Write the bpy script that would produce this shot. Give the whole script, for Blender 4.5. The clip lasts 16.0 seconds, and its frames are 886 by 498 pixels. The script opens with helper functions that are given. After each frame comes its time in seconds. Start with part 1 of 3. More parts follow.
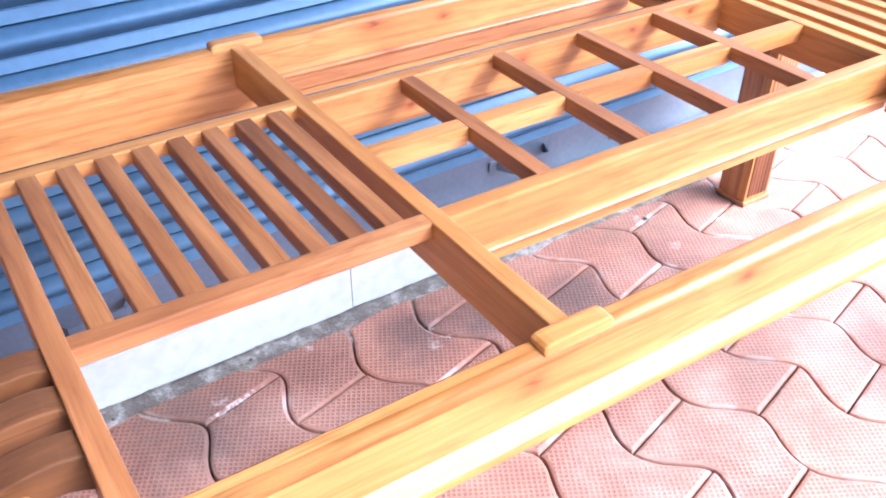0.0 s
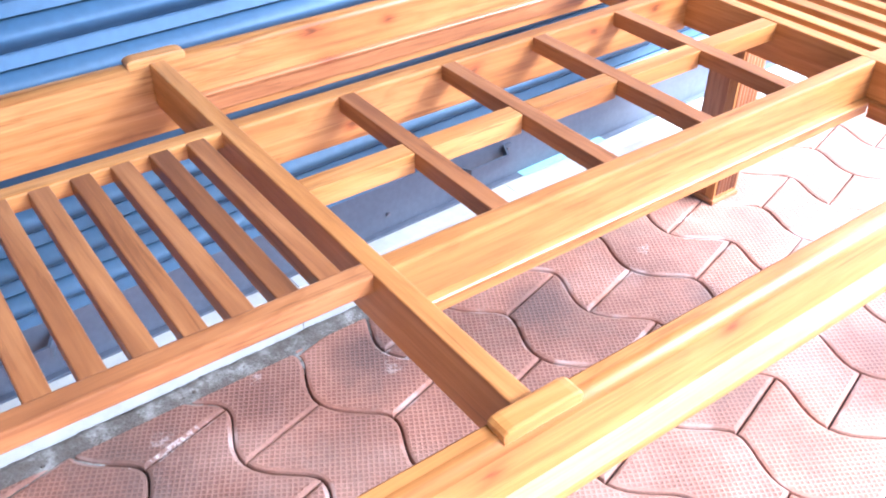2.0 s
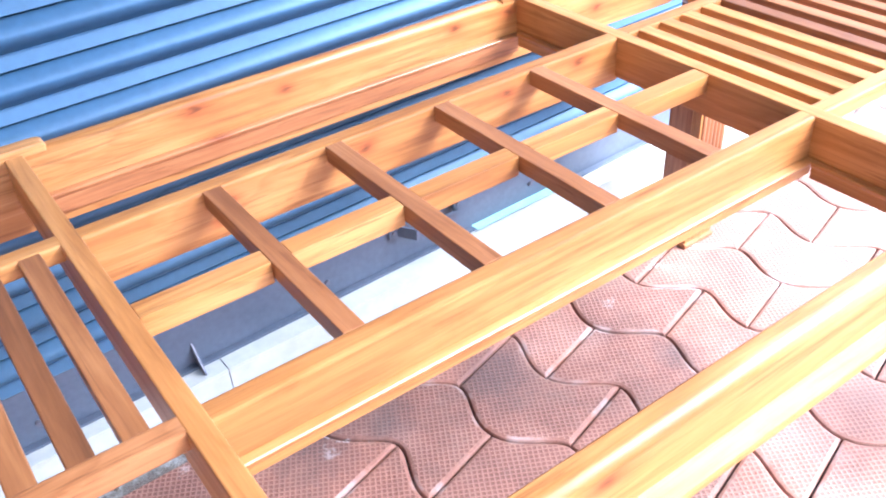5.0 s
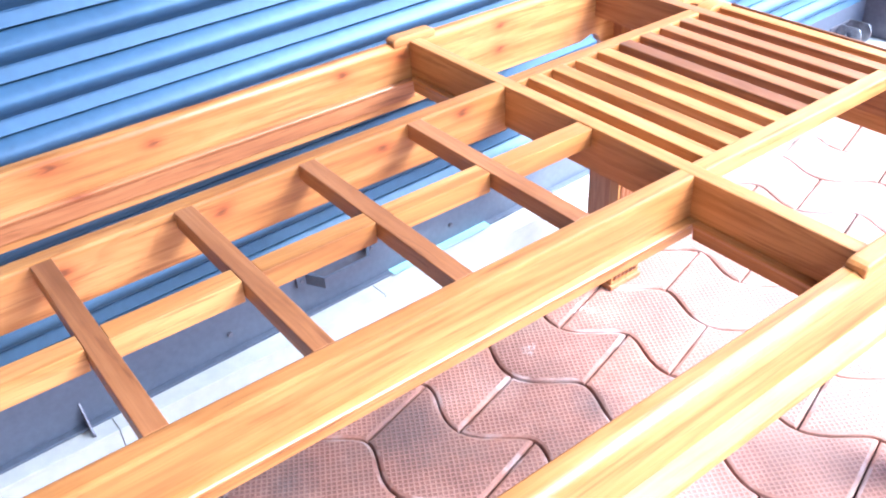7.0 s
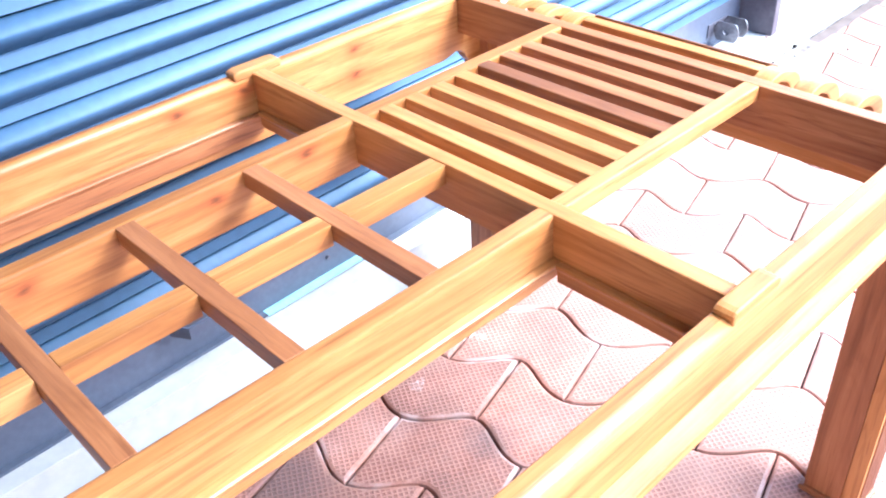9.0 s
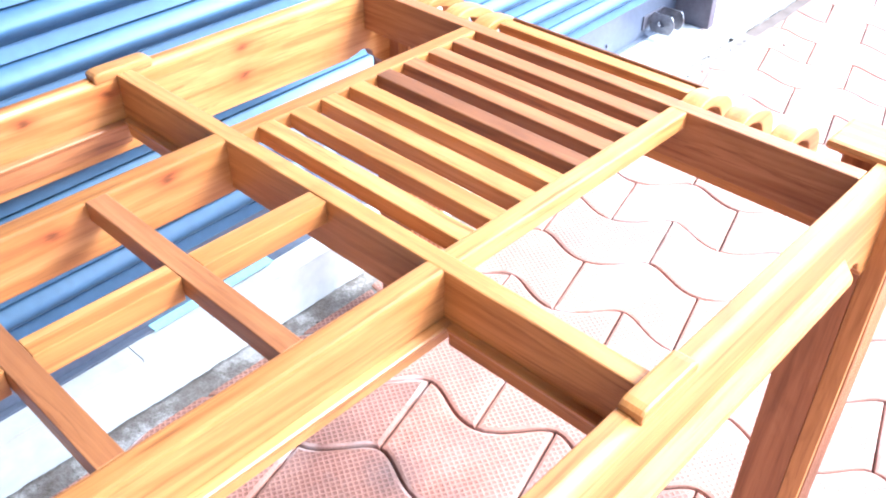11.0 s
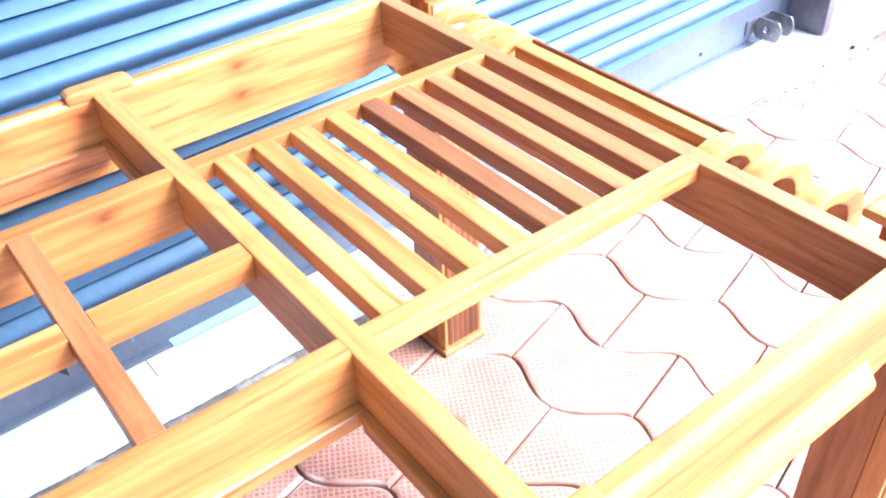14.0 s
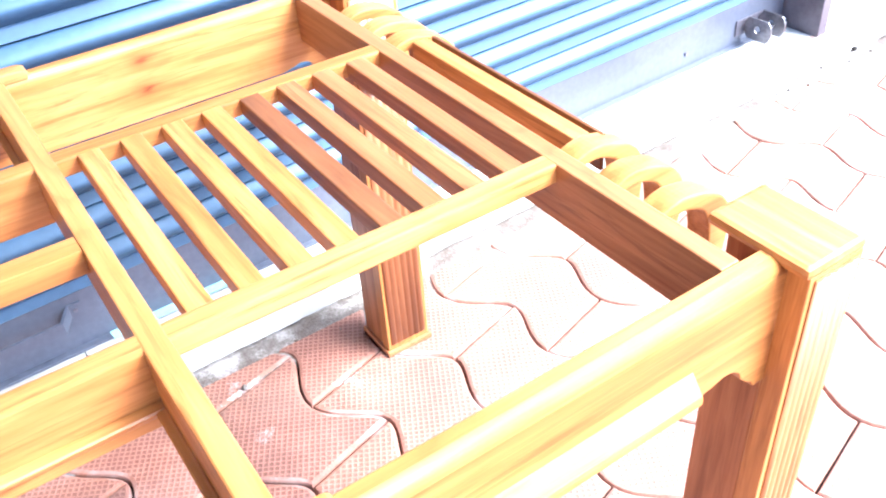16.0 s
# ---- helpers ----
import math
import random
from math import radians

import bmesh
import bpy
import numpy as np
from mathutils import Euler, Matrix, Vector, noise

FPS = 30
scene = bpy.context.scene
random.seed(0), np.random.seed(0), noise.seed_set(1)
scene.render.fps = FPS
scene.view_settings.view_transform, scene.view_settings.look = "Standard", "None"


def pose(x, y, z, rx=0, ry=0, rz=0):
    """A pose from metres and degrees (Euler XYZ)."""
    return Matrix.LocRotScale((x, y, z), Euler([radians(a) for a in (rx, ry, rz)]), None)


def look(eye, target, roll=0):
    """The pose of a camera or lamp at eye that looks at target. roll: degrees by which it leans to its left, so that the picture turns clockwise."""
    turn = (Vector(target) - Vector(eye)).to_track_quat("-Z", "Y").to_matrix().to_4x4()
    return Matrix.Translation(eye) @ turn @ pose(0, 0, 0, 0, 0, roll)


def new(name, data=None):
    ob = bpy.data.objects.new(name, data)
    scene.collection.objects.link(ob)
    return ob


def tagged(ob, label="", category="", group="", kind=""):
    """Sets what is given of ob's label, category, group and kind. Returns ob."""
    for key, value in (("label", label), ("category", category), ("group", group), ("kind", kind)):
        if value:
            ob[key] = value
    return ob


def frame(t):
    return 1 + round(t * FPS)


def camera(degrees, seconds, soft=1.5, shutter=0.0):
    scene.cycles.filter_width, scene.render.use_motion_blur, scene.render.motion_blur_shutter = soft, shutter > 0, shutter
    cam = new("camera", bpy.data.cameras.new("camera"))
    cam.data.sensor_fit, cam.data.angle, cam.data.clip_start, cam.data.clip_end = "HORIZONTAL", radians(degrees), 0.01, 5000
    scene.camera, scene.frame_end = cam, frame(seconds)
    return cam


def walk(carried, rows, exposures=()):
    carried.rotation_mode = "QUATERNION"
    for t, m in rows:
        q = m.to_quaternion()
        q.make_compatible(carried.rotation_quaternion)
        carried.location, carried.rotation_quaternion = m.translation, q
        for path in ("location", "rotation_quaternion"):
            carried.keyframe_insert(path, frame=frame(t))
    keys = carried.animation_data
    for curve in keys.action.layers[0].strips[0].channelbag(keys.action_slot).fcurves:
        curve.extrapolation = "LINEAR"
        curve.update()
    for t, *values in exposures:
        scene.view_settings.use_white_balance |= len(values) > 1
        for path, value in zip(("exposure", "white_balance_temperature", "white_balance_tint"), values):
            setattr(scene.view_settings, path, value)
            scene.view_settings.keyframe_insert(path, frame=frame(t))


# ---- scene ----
cam = camera(53.0, 16.0, soft=2.0)
PATH = [
    (0, (-0.891, -0.867, 1.293), (0.008, 0.494, 0.136), 0.5),
    (0.5, (-0.861, -0.83, 1.288), (0.035, 0.519, 0.114), 0.7),
    (1, (-0.837, -0.799, 1.283), (0.074, 0.537, 0.107), 0.7),
    (1.5, (-0.817, -0.78, 1.282), (0.12, 0.537, 0.103), 0.9),
    (2, (-0.791, -0.758, 1.279), (0.157, 0.538, 0.086), 0.4),
    (2.5, (-0.76, -0.74, 1.278), (0.189, 0.547, 0.077), -1.0),
    (3, (-0.732, -0.728, 1.276), (0.216, 0.549, 0.063), -1.6),
    (3.2, (-0.714, -0.721, 1.276), (0.244, 0.556, 0.071), -1.5),
    (5.3, (-0.513, -0.721, 1.286), (0.398, 0.627, 0.123), -3.5),
    (5.5, (-0.487, -0.724, 1.287), (0.434, 0.62, 0.127), -3.3),
    (6, (-0.441, -0.732, 1.286), (0.5, 0.603, 0.131), -2.8),
    (6.5, (-0.41, -0.734, 1.288), (0.535, 0.602, 0.138), -2.7),
    (7, (-0.373, -0.734, 1.289), (0.585, 0.602, 0.15), -3.1),
    (7.5, (-0.332, -0.727, 1.29), (0.651, 0.597, 0.158), -4.0),
    (8, (-0.295, -0.718, 1.286), (0.728, 0.578, 0.156), -4.4),
    (8.5, (-0.267, -0.709, 1.278), (0.785, 0.559, 0.144), -4.1),
    (9, (-0.229, -0.691, 1.276), (0.87, 0.525, 0.129), -3.4),
    (11.3, (-0.034, -0.6, 1.258), (1.13, 0.472, 0.035), 0.7),
    (11.5, (-0.012, -0.593, 1.252), (1.146, 0.471, 0.017), 0.4),
    (12, (0.011, -0.591, 1.253), (1.159, 0.46, -0.003), -0.1),
    (12.5, (0.048, -0.592, 1.252), (1.176, 0.483, -0.002), -1.5),
    (13, (0.077, -0.597, 1.252), (1.175, 0.509, -0.001), -2.1),
    (13.5, (0.109, -0.608, 1.252), (1.156, 0.551, 0.004), -2.3),
    (14, (0.17, -0.636, 1.252), (1.097, 0.638, 0.021), -2.9),
    (14.5, (0.22, -0.669, 1.261), (1.071, 0.678, 0.052), -3.0),
    (15, (0.258, -0.694, 1.258), (1.084, 0.673, 0.055), -3.0),
    (15.5, (0.306, -0.726, 1.245), (1.121, 0.647, 0.041), -3.1),
    (16, (0.348, -0.747, 1.231), (1.179, 0.596, 0.004), -4.3),
]
walk(cam, [(t, look(eye, target, roll)) for t, eye, target, roll in PATH], [(0.0, 2.54, 5480, 12), (3.0, 2.54, 5350, 8), (7.0, 2.48, 5350, 9), (9.0, 2.44, 5420, 9), (11.5, 2.50, 5500, 6), (14.0, 2.64, 5620, 7), (16.0, 2.69, 5850, 11)])

# ---- light ----
world = bpy.data.worlds.new("sky")
scene.world = world
world.use_nodes = True
wn = world.node_tree
sky = wn.nodes.new("ShaderNodeTexSky")
sky.sky_type = "NISHITA"
sky.sun_disc = False
sky.sun_elevation = radians(48)
sky.sun_rotation = radians(138.7)
wn.links.new(sky.outputs[0], wn.nodes["Background"].inputs[0])
wn.nodes["Background"].inputs[1].default_value = 0.20
sun = new("sun", bpy.data.lights.new("sun", "SUN"))
sun.data.energy = 4.5
sun.data.angle = radians(46)
sun.data.color = (1.0, 0.95, 0.88)
sun.matrix_world = look((4.4, -5.0, 7.4), (0, 0, 0))

# ---- materials ----


def mat_new(name):
    m = bpy.data.materials.new(name)
    m.use_nodes = True
    nt = m.node_tree
    return m, nt, nt.nodes["Principled BSDF"]


def node(nt, kind, **values):
    n = nt.nodes.new(kind)
    for key, value in values.items():
        n.inputs[key].default_value = value
    return n


def ramp(nt, source, stops):
    n = nt.nodes.new("ShaderNodeValToRGB")
    while len(n.color_ramp.elements) < len(stops):
        n.color_ramp.elements.new(0.5)
    for e, (p, c) in zip(n.color_ramp.elements, stops):
        e.position, e.color = p, (*c, 1)
    nt.links.new(source, n.inputs[0])
    return n.outputs[0]


def mix(nt, how, fac, a, b):
    n = nt.nodes.new("ShaderNodeMix")
    n.data_type, n.blend_type = "RGBA", how
    for sock, v in ((n.inputs[0], fac), (n.inputs[6], a), (n.inputs[7], b)):
        if hasattr(v, "is_output"):
            nt.links.new(v, sock)
        else:
            sock.default_value = v if not isinstance(v, tuple) else (*v, 1)
    return n.outputs[2]


def scaled(nt, vector, factors, shift=None):
    n = nt.nodes.new("ShaderNodeVectorMath")
    n.operation = "MULTIPLY"
    nt.links.new(vector, n.inputs[0])
    n.inputs[1].default_value = factors
    if shift is None:
        return n.outputs[0]
    a = nt.nodes.new("ShaderNodeVectorMath")
    a.operation = "ADD"
    nt.links.new(n.outputs[0], a.inputs[0])
    nt.links.new(shift, a.inputs[1])
    return a.outputs[0]


def calc(nt, op, a, b=0.0):
    n = nt.nodes.new("ShaderNodeMath")
    n.operation = op
    for sock, v in ((n.inputs[0], a), (n.inputs[1], b)):
        if hasattr(v, "is_output"):
            nt.links.new(v, sock)
        else:
            sock.default_value = v
    return n.outputs[0]


def bump(nt, bsdf, height, strength, distance):
    n = nt.nodes.new("ShaderNodeBump")
    n.inputs["Strength"].default_value = strength
    n.inputs["Distance"].default_value = distance
    nt.links.new(height, n.inputs["Height"])
    nt.links.new(n.outputs[0], bsdf.inputs["Normal"])


def wood_material(name, dark, mid, light, rough=0.42):
    m, nt, b = mat_new(name)
    co = nt.nodes.new("ShaderNodeTexCoord").outputs["Object"]
    info = nt.nodes.new("ShaderNodeObjectInfo").outputs["Random"]
    shift = calc(nt, "MULTIPLY", info, 37.0)
    # long wavy figure
    warp = node(nt, "ShaderNodeTexNoise", Scale=1.0, Detail=2.0)
    nt.links.new(scaled(nt, co, (3.0, 9.0, 9.0), shift), warp.inputs["Vector"])
    figure = node(nt, "ShaderNodeTexNoise", Scale=1.0, Detail=4.0, Roughness=0.6)
    figure.inputs["Distortion"].default_value = 0.9
    nt.links.new(scaled(nt, co, (2.2, 48.0, 48.0), shift), figure.inputs["Vector"])
    fine = node(nt, "ShaderNodeTexNoise", Scale=1.0, Detail=3.0, Roughness=0.7)
    nt.links.new(scaled(nt, co, (14.0, 420.0, 420.0), shift), fine.inputs["Vector"])
    blend = mix(nt, "MIX", 0.35, figure.outputs[0], warp.outputs[0])
    tone = ramp(nt, blend, [(0.30, dark), (0.47, mid), (0.62, light)])
    tone = mix(nt, "MULTIPLY", 0.28, tone, ramp(nt, fine.outputs[0], [(0.3, (0.55, 0.42, 0.3)), (0.65, (1, 1, 1))]))
    # short dark pores and streaks
    streak = node(nt, "ShaderNodeTexNoise", Scale=1.0, Detail=3.0, Roughness=0.65)
    streak.inputs["Distortion"].default_value = 0.6
    nt.links.new(scaled(nt, co, (6.0, 125.0, 125.0), shift), streak.inputs["Vector"])
    tone = mix(nt, "MULTIPLY", calc(nt, "MULTIPLY", ramp(nt, warp.outputs[0], [(0.38, (0.25,) * 3), (0.6, (1, 1, 1))]), 0.50), tone, ramp(nt, streak.outputs[0], [(0.36, (0.34, 0.22, 0.14)), (0.435, (0.97, 0.96, 0.95)), (0.66, (1.08, 1.10, 1.12))]))
    # thin dark growth lines that wander along the board
    rings = node(nt, "ShaderNodeTexNoise", Scale=1.0, Detail=1.5, Roughness=0.5)
    nt.links.new(scaled(nt, co, (1.3, 16.0, 11.0), shift), rings.inputs["Vector"])
    saw = calc(nt, "FRACT", calc(nt, "MULTIPLY", rings.outputs[0], 15.0))
    tone = mix(nt, "MULTIPLY", calc(nt, "MULTIPLY", ramp(nt, warp.outputs[0], [(0.40, (0, 0, 0)), (0.62, (1, 1, 1))]), 0.32), tone, ramp(nt, saw, [(0.0, (1, 1, 1)), (0.62, (1, 1, 1)), (0.93, (0.50, 0.35, 0.25)), (1.0, (0.92, 0.9, 0.88))]))
    # blotchy flame figure
    flame = node(nt, "ShaderNodeTexNoise", Scale=1.0, Detail=3.0, Roughness=0.55)
    flame.inputs["Distortion"].default_value = 2.2
    nt.links.new(scaled(nt, co, (5.0, 24.0, 24.0), shift), flame.inputs["Vector"])
    tone = mix(nt, "MULTIPLY", 0.45, tone, ramp(nt, flame.outputs[0], [(0.33, (0.74, 0.66, 0.56)), (0.47, (0.98, 0.97, 0.95)), (0.66, (1.10, 1.12, 1.14))]))
    # small soft reddish knots with a dark eye, and the streaks that run out of them
    spot = nt.nodes.new("ShaderNodeVectorMath")
    spot.operation = "ADD"
    nt.links.new(scaled(nt, nt.nodes.new("ShaderNodeNewGeometry").outputs["Position"], (0.6, 1.0, 1.0)), spot.inputs[0])
    nt.links.new(scaled(nt, streak.outputs["Color"], (0.022, 0.0, 0.016)), spot.inputs[1])
    nearest = 1.0
    for x, y, z in KNOTS:
        d = nt.nodes.new("ShaderNodeVectorMath")
        d.operation = "DISTANCE"
        nt.links.new(spot.outputs[0], d.inputs[0])
        d.inputs[1].default_value = (0.6 * x + 0.011, y, z + 0.008)
        nearest = calc(nt, "MINIMUM", nearest, d.outputs["Value"])
    grown = calc(nt, "MULTIPLY", nearest, 20.0)
    halo = ramp(nt, grown, [(0.10, (0.85,) * 3), (0.20, (0.50,) * 3), (0.32, (0.20,) * 3), (0.65, (0, 0, 0))])
    tone = mix(nt, "MIX", halo, tone, (1.25 * dark[0], 0.85 * dark[1], 0.8 * dark[2]))
    eye = ramp(nt, grown, [(0.03, (0.8,) * 3), (0.12, (0, 0, 0))])
    tone = mix(nt, "MIX", eye, tone, (0.4 * dark[0], 0.3 * dark[1], 0.3 * dark[2]))
    # each board a little lighter or darker
    level = ramp(nt, info, [(0.0, (0.90, 0.87, 0.84)), (0.5, (0.99, 0.99, 0.99)), (1.0, (1.07, 1.08, 1.08))])
    tone = mix(nt, "MULTIPLY", 1.0, tone, level)
    nt.links.new(tone, b.inputs["Base Color"])
    b.inputs["Roughness"].default_value = rough
    nt.links.new(ramp(nt, figure.outputs[0], [(0.3, (rough + 0.1,) * 3), (0.7, (rough - 0.06,) * 3)]), b.inputs["Roughness"])
    b.inputs["Coat Weight"].default_value = 0.15
    b.inputs["Coat Roughness"].default_value = 0.3
    bump(nt, b, fine.outputs[0], 0.12, 0.001)
    return m


def node_sep(nt, colour):
    n = nt.nodes.new("ShaderNodeSeparateColor")
    nt.links.new(colour, n.inputs[0])
    return n.outputs[0]


KNOTS = [(-0.183, 0.43, 0.722), (-0.038, 0.43, 0.709), (-0.159, 0.418, 0.674), (0.281, 0.43, 0.716), (0.612, 0.43, 0.711), (0.609, 0.43, 0.668), (0.396, 0.43, 0.715), (-0.045, 0.187, 0.712), (-0.243, 0.187, 0.713), (0.194, 0.187, 0.715), (0.334, 0.187, 0.720), (-0.253, 0.187, 0.690), (-0.19, -0.407, 0.716), (-0.484, -0.407, 0.708)]
WOOD = wood_material("honey_teak", (0.23, 0.080, 0.020), (0.405, 0.172, 0.046), (0.505, 0.248, 0.086))
REDDISH = wood_material("reddish_teak", (0.175, 0.062, 0.022), (0.30, 0.117, 0.042), (0.39, 0.166, 0.065))
BROWN = wood_material("brown_teak", (0.17, 0.062, 0.022), (0.27, 0.105, 0.037), (0.36, 0.155, 0.058))

ORANGE = wood_material("orange_teak", (0.25, 0.090, 0.024), (0.40, 0.165, 0.046), (0.50, 0.230, 0.075))
POSTWOOD = wood_material("red_brown_teak", (0.17, 0.058, 0.022), (0.29, 0.108, 0.042), (0.38, 0.155, 0.064))
# teak darkened to put shade into the left bent slats and end strips
SHADEWOOD = wood_material("shade_darkened_teak", (0.070, 0.027, 0.011), (0.120, 0.047, 0.018), (0.18, 0.072, 0.028))
UMBER = wood_material("umber_teak", (0.12, 0.045, 0.017), (0.195, 0.075, 0.028), (0.27, 0.112, 0.043))


def paver_material(name, studded):
    m, nt, b = mat_new(name)
    tc = nt.nodes.new("ShaderNodeTexCoord")
    co = tc.outputs["Object"]
    geo = nt.nodes.new("ShaderNodeNewGeometry").outputs["Position"]
    info = nt.nodes.new("ShaderNodeObjectInfo").outputs["Random"]
    sep = nt.nodes.new("ShaderNodeSeparateXYZ")
    nt.links.new(co, sep.inputs[0])
    # small square pits between raised lines, 10 mm apart, laid diagonally to the straight edges
    turn = radians(-29.4)
    u = calc(nt, "ADD", calc(nt, "MULTIPLY", sep.outputs[0], math.cos(turn) * math.pi / 0.0100), calc(nt, "MULTIPLY", sep.outputs[1], math.sin(turn) * math.pi / 0.0100))
    v = calc(nt, "ADD", calc(nt, "MULTIPLY", sep.outputs[0], -math.sin(turn) * math.pi / 0.0100), calc(nt, "MULTIPLY", sep.outputs[1], math.cos(turn) * math.pi / 0.0100))
    both = calc(nt, "MINIMUM", calc(nt, "ABSOLUTE", calc(nt, "SINE", u)), calc(nt, "ABSOLUTE", calc(nt, "SINE", v)))
    dents = ramp(nt, both, [(0.42, (0, 0, 0)), (0.72, (1, 1, 1))])
    lines = ramp(nt, both, [(0.0, (1, 1, 1)), (0.35, (0, 0, 0))])
    coarse = node(nt, "ShaderNodeTexNoise", Scale=5.0, Detail=5.0, Roughness=0.65)
    nt.links.new(geo, coarse.inputs["Vector"])
    grit = node(nt, "ShaderNodeTexNoise", Scale=260.0, Detail=3.0)
    nt.links.new(geo, grit.inputs["Vector"])
    base = ramp(nt, coarse.outputs[0], [(0.3, (0.168, 0.069, 0.049)), (0.5, (0.260, 0.112, 0.078)), (0.72, (0.352, 0.176, 0.130))])
    base = mix(nt, "MULTIPLY", 0.5, base, ramp(nt, grit.outputs[0], [(0.3, (0.6, 0.6, 0.6)), (0.7, (1.2, 1.2, 1.2))]))
    base = mix(nt, "MULTIPLY", 1.0, base, ramp(nt, info, [(0, (0.82, 0.82, 0.84)), (1, (1.14, 1.12, 1.10))]))
    if studded:
        base = mix(nt, "MULTIPLY", 0.72, base, ramp(nt, dents, [(0.0, (1.05, 1.05, 1.05)), (1.0, (0.62, 0.58, 0.56))]))
        base = mix(nt, "MIX", calc(nt, "MULTIPLY", lines, 0.24), base, (0.50, 0.30, 0.26))
    else:
        pale = node(nt, "ShaderNodeTexNoise", Scale=9.0, Detail=4.0)
        nt.links.new(geo, pale.inputs["Vector"])
        base = mix(nt, "MIX", ramp(nt, pale.outputs[0], [(0.52, (0, 0, 0)), (0.68, (0.45,) * 3)]), base, (0.62, 0.52, 0.50))
    # oil stains and pale dust
    for x, y, r in STAINS:
        d = nt.nodes.new("ShaderNodeVectorMath")
        d.operation = "DISTANCE"
        nt.links.new(geo, d.inputs[0])
        d.inputs[1].default_value = (x, y, 0)
        edge = calc(nt, "ADD", calc(nt, "DIVIDE", d.outputs["Value"], r), calc(nt, "MULTIPLY", calc(nt, "SUBTRACT", coarse.outputs[0], 0.5), 1.6))
        base = mix(nt, "MIX", ramp(nt, edge, [(0.20, (0.55,) * 3), (1.1, (0, 0, 0))]), base, (0.065, 0.05, 0.05))
    # white lime bloom along a few joints
    flake = node(nt, "ShaderNodeTexNoise", Scale=55.0, Detail=4.0, Roughness=0.7)
    nt.links.new(geo, flake.inputs["Vector"])
    for x, y, r in BLOOM:
        d = nt.nodes.new("ShaderNodeVectorMath")
        d.operation = "DISTANCE"
        nt.links.new(geo, d.inputs[0])
        d.inputs[1].default_value = (x, y, 0)
        near = calc(nt, "SUBTRACT", flake.outputs[0], calc(nt, "MULTIPLY", calc(nt, "DIVIDE", d.outputs["Value"], r), 0.5 if studded else 0.22))
        base = mix(nt, "MIX", ramp(nt, near, [(0.36, (0, 0, 0)), (0.52, (0.28 if studded else 0.8,) * 3)]), base, (0.66, 0.60, 0.60))
    dust = node(nt, "ShaderNodeTexNoise", Scale=2.3, Detail=6.0, Roughness=0.7)
    nt.links.new(geo, dust.inputs["Vector"])
    base = mix(nt, "MIX", ramp(nt, dust.outputs[0], [(0.52, (0, 0, 0)), (0.75, (0.24,) * 3)]), base, (0.50, 0.38, 0.35))
    # trodden grey-brown dirt
    dirt = node(nt, "ShaderNodeTexNoise", Scale=3.4, Detail=7.0, Roughness=0.7)
    nt.links.new(scaled(nt, geo, (1.0, 1.0, 0.0)), dirt.inputs["Vector"])
    base = mix(nt, "MIX", ramp(nt, dirt.outputs[0], [(0.47, (0, 0, 0)), (0.64, (0.42,) * 3)]), base, (0.13, 0.085, 0.068))
    # paler towards the open right side: bright sunlight put into the colour, ragged edge
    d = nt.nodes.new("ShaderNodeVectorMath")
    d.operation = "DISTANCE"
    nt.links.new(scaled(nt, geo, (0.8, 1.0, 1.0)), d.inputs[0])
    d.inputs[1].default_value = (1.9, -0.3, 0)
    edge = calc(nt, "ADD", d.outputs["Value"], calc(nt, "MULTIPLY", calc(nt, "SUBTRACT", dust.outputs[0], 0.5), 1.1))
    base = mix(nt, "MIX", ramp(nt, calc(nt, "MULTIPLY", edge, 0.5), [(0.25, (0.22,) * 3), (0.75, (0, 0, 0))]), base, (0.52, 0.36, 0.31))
    nt.links.new(base, b.inputs["Base Color"])
    b.inputs["Roughness"].default_value = 0.72
    h = calc(nt, "SUBTRACT", calc(nt, "MULTIPLY", grit.outputs[0], 0.35), dents if studded else 0.0)
    bump(nt, b, h, 0.6, 0.0018)
    return m


STAINS = [(0.30, 0.34, 0.11), (-0.12, 0.42, 0.12), (0.02, 0.36, 0.07), (0.62, 0.14, 0.07), (-0.62, 0.36, 0.16)]
BLOOM = [(-0.336, 0.503, 0.05), (-0.55, 0.45, 0.07), (-0.10, 0.362, 0.06), (0.62, 0.352, 0.05), (0.625, 0.495, 0.05), (0.817, 0.36, 0.05), (0.362, 0.543, 0.05)]
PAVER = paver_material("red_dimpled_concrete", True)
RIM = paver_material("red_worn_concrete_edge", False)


def grimy(name, colours, scale=6.0, rough=0.8, grain=200.0, depth=0.002, strength=0.4, metallic=0.0, crisp=0.65):
    m, nt, b = mat_new(name)
    geo = nt.nodes.new("ShaderNodeNewGeometry").outputs["Position"]
    coarse = node(nt, "ShaderNodeTexNoise", Scale=scale, Detail=8.0, Roughness=crisp)
    nt.links.new(geo, coarse.inputs["Vector"])
    fine = node(nt, "ShaderNodeTexNoise", Scale=grain, Detail=3.0)
    nt.links.new(geo, fine.inputs["Vector"])
    base = ramp(nt, coarse.outputs[0], [(0.32 + 0.36 * i / (len(colours) - 1), c) for i, c in enumerate(colours)])
    base = mix(nt, "MULTIPLY", 0.35, base, ramp(nt, fine.outputs[0], [(0.3, (0.7,) * 3), (0.7, (1.1,) * 3)]))
    nt.links.new(base, b.inputs["Base Color"])
    b.inputs["Roughness"].default_value = rough
    b.inputs["Metallic"].default_value = metallic
    bump(nt, b, fine.outputs[0], strength, depth)
    return m


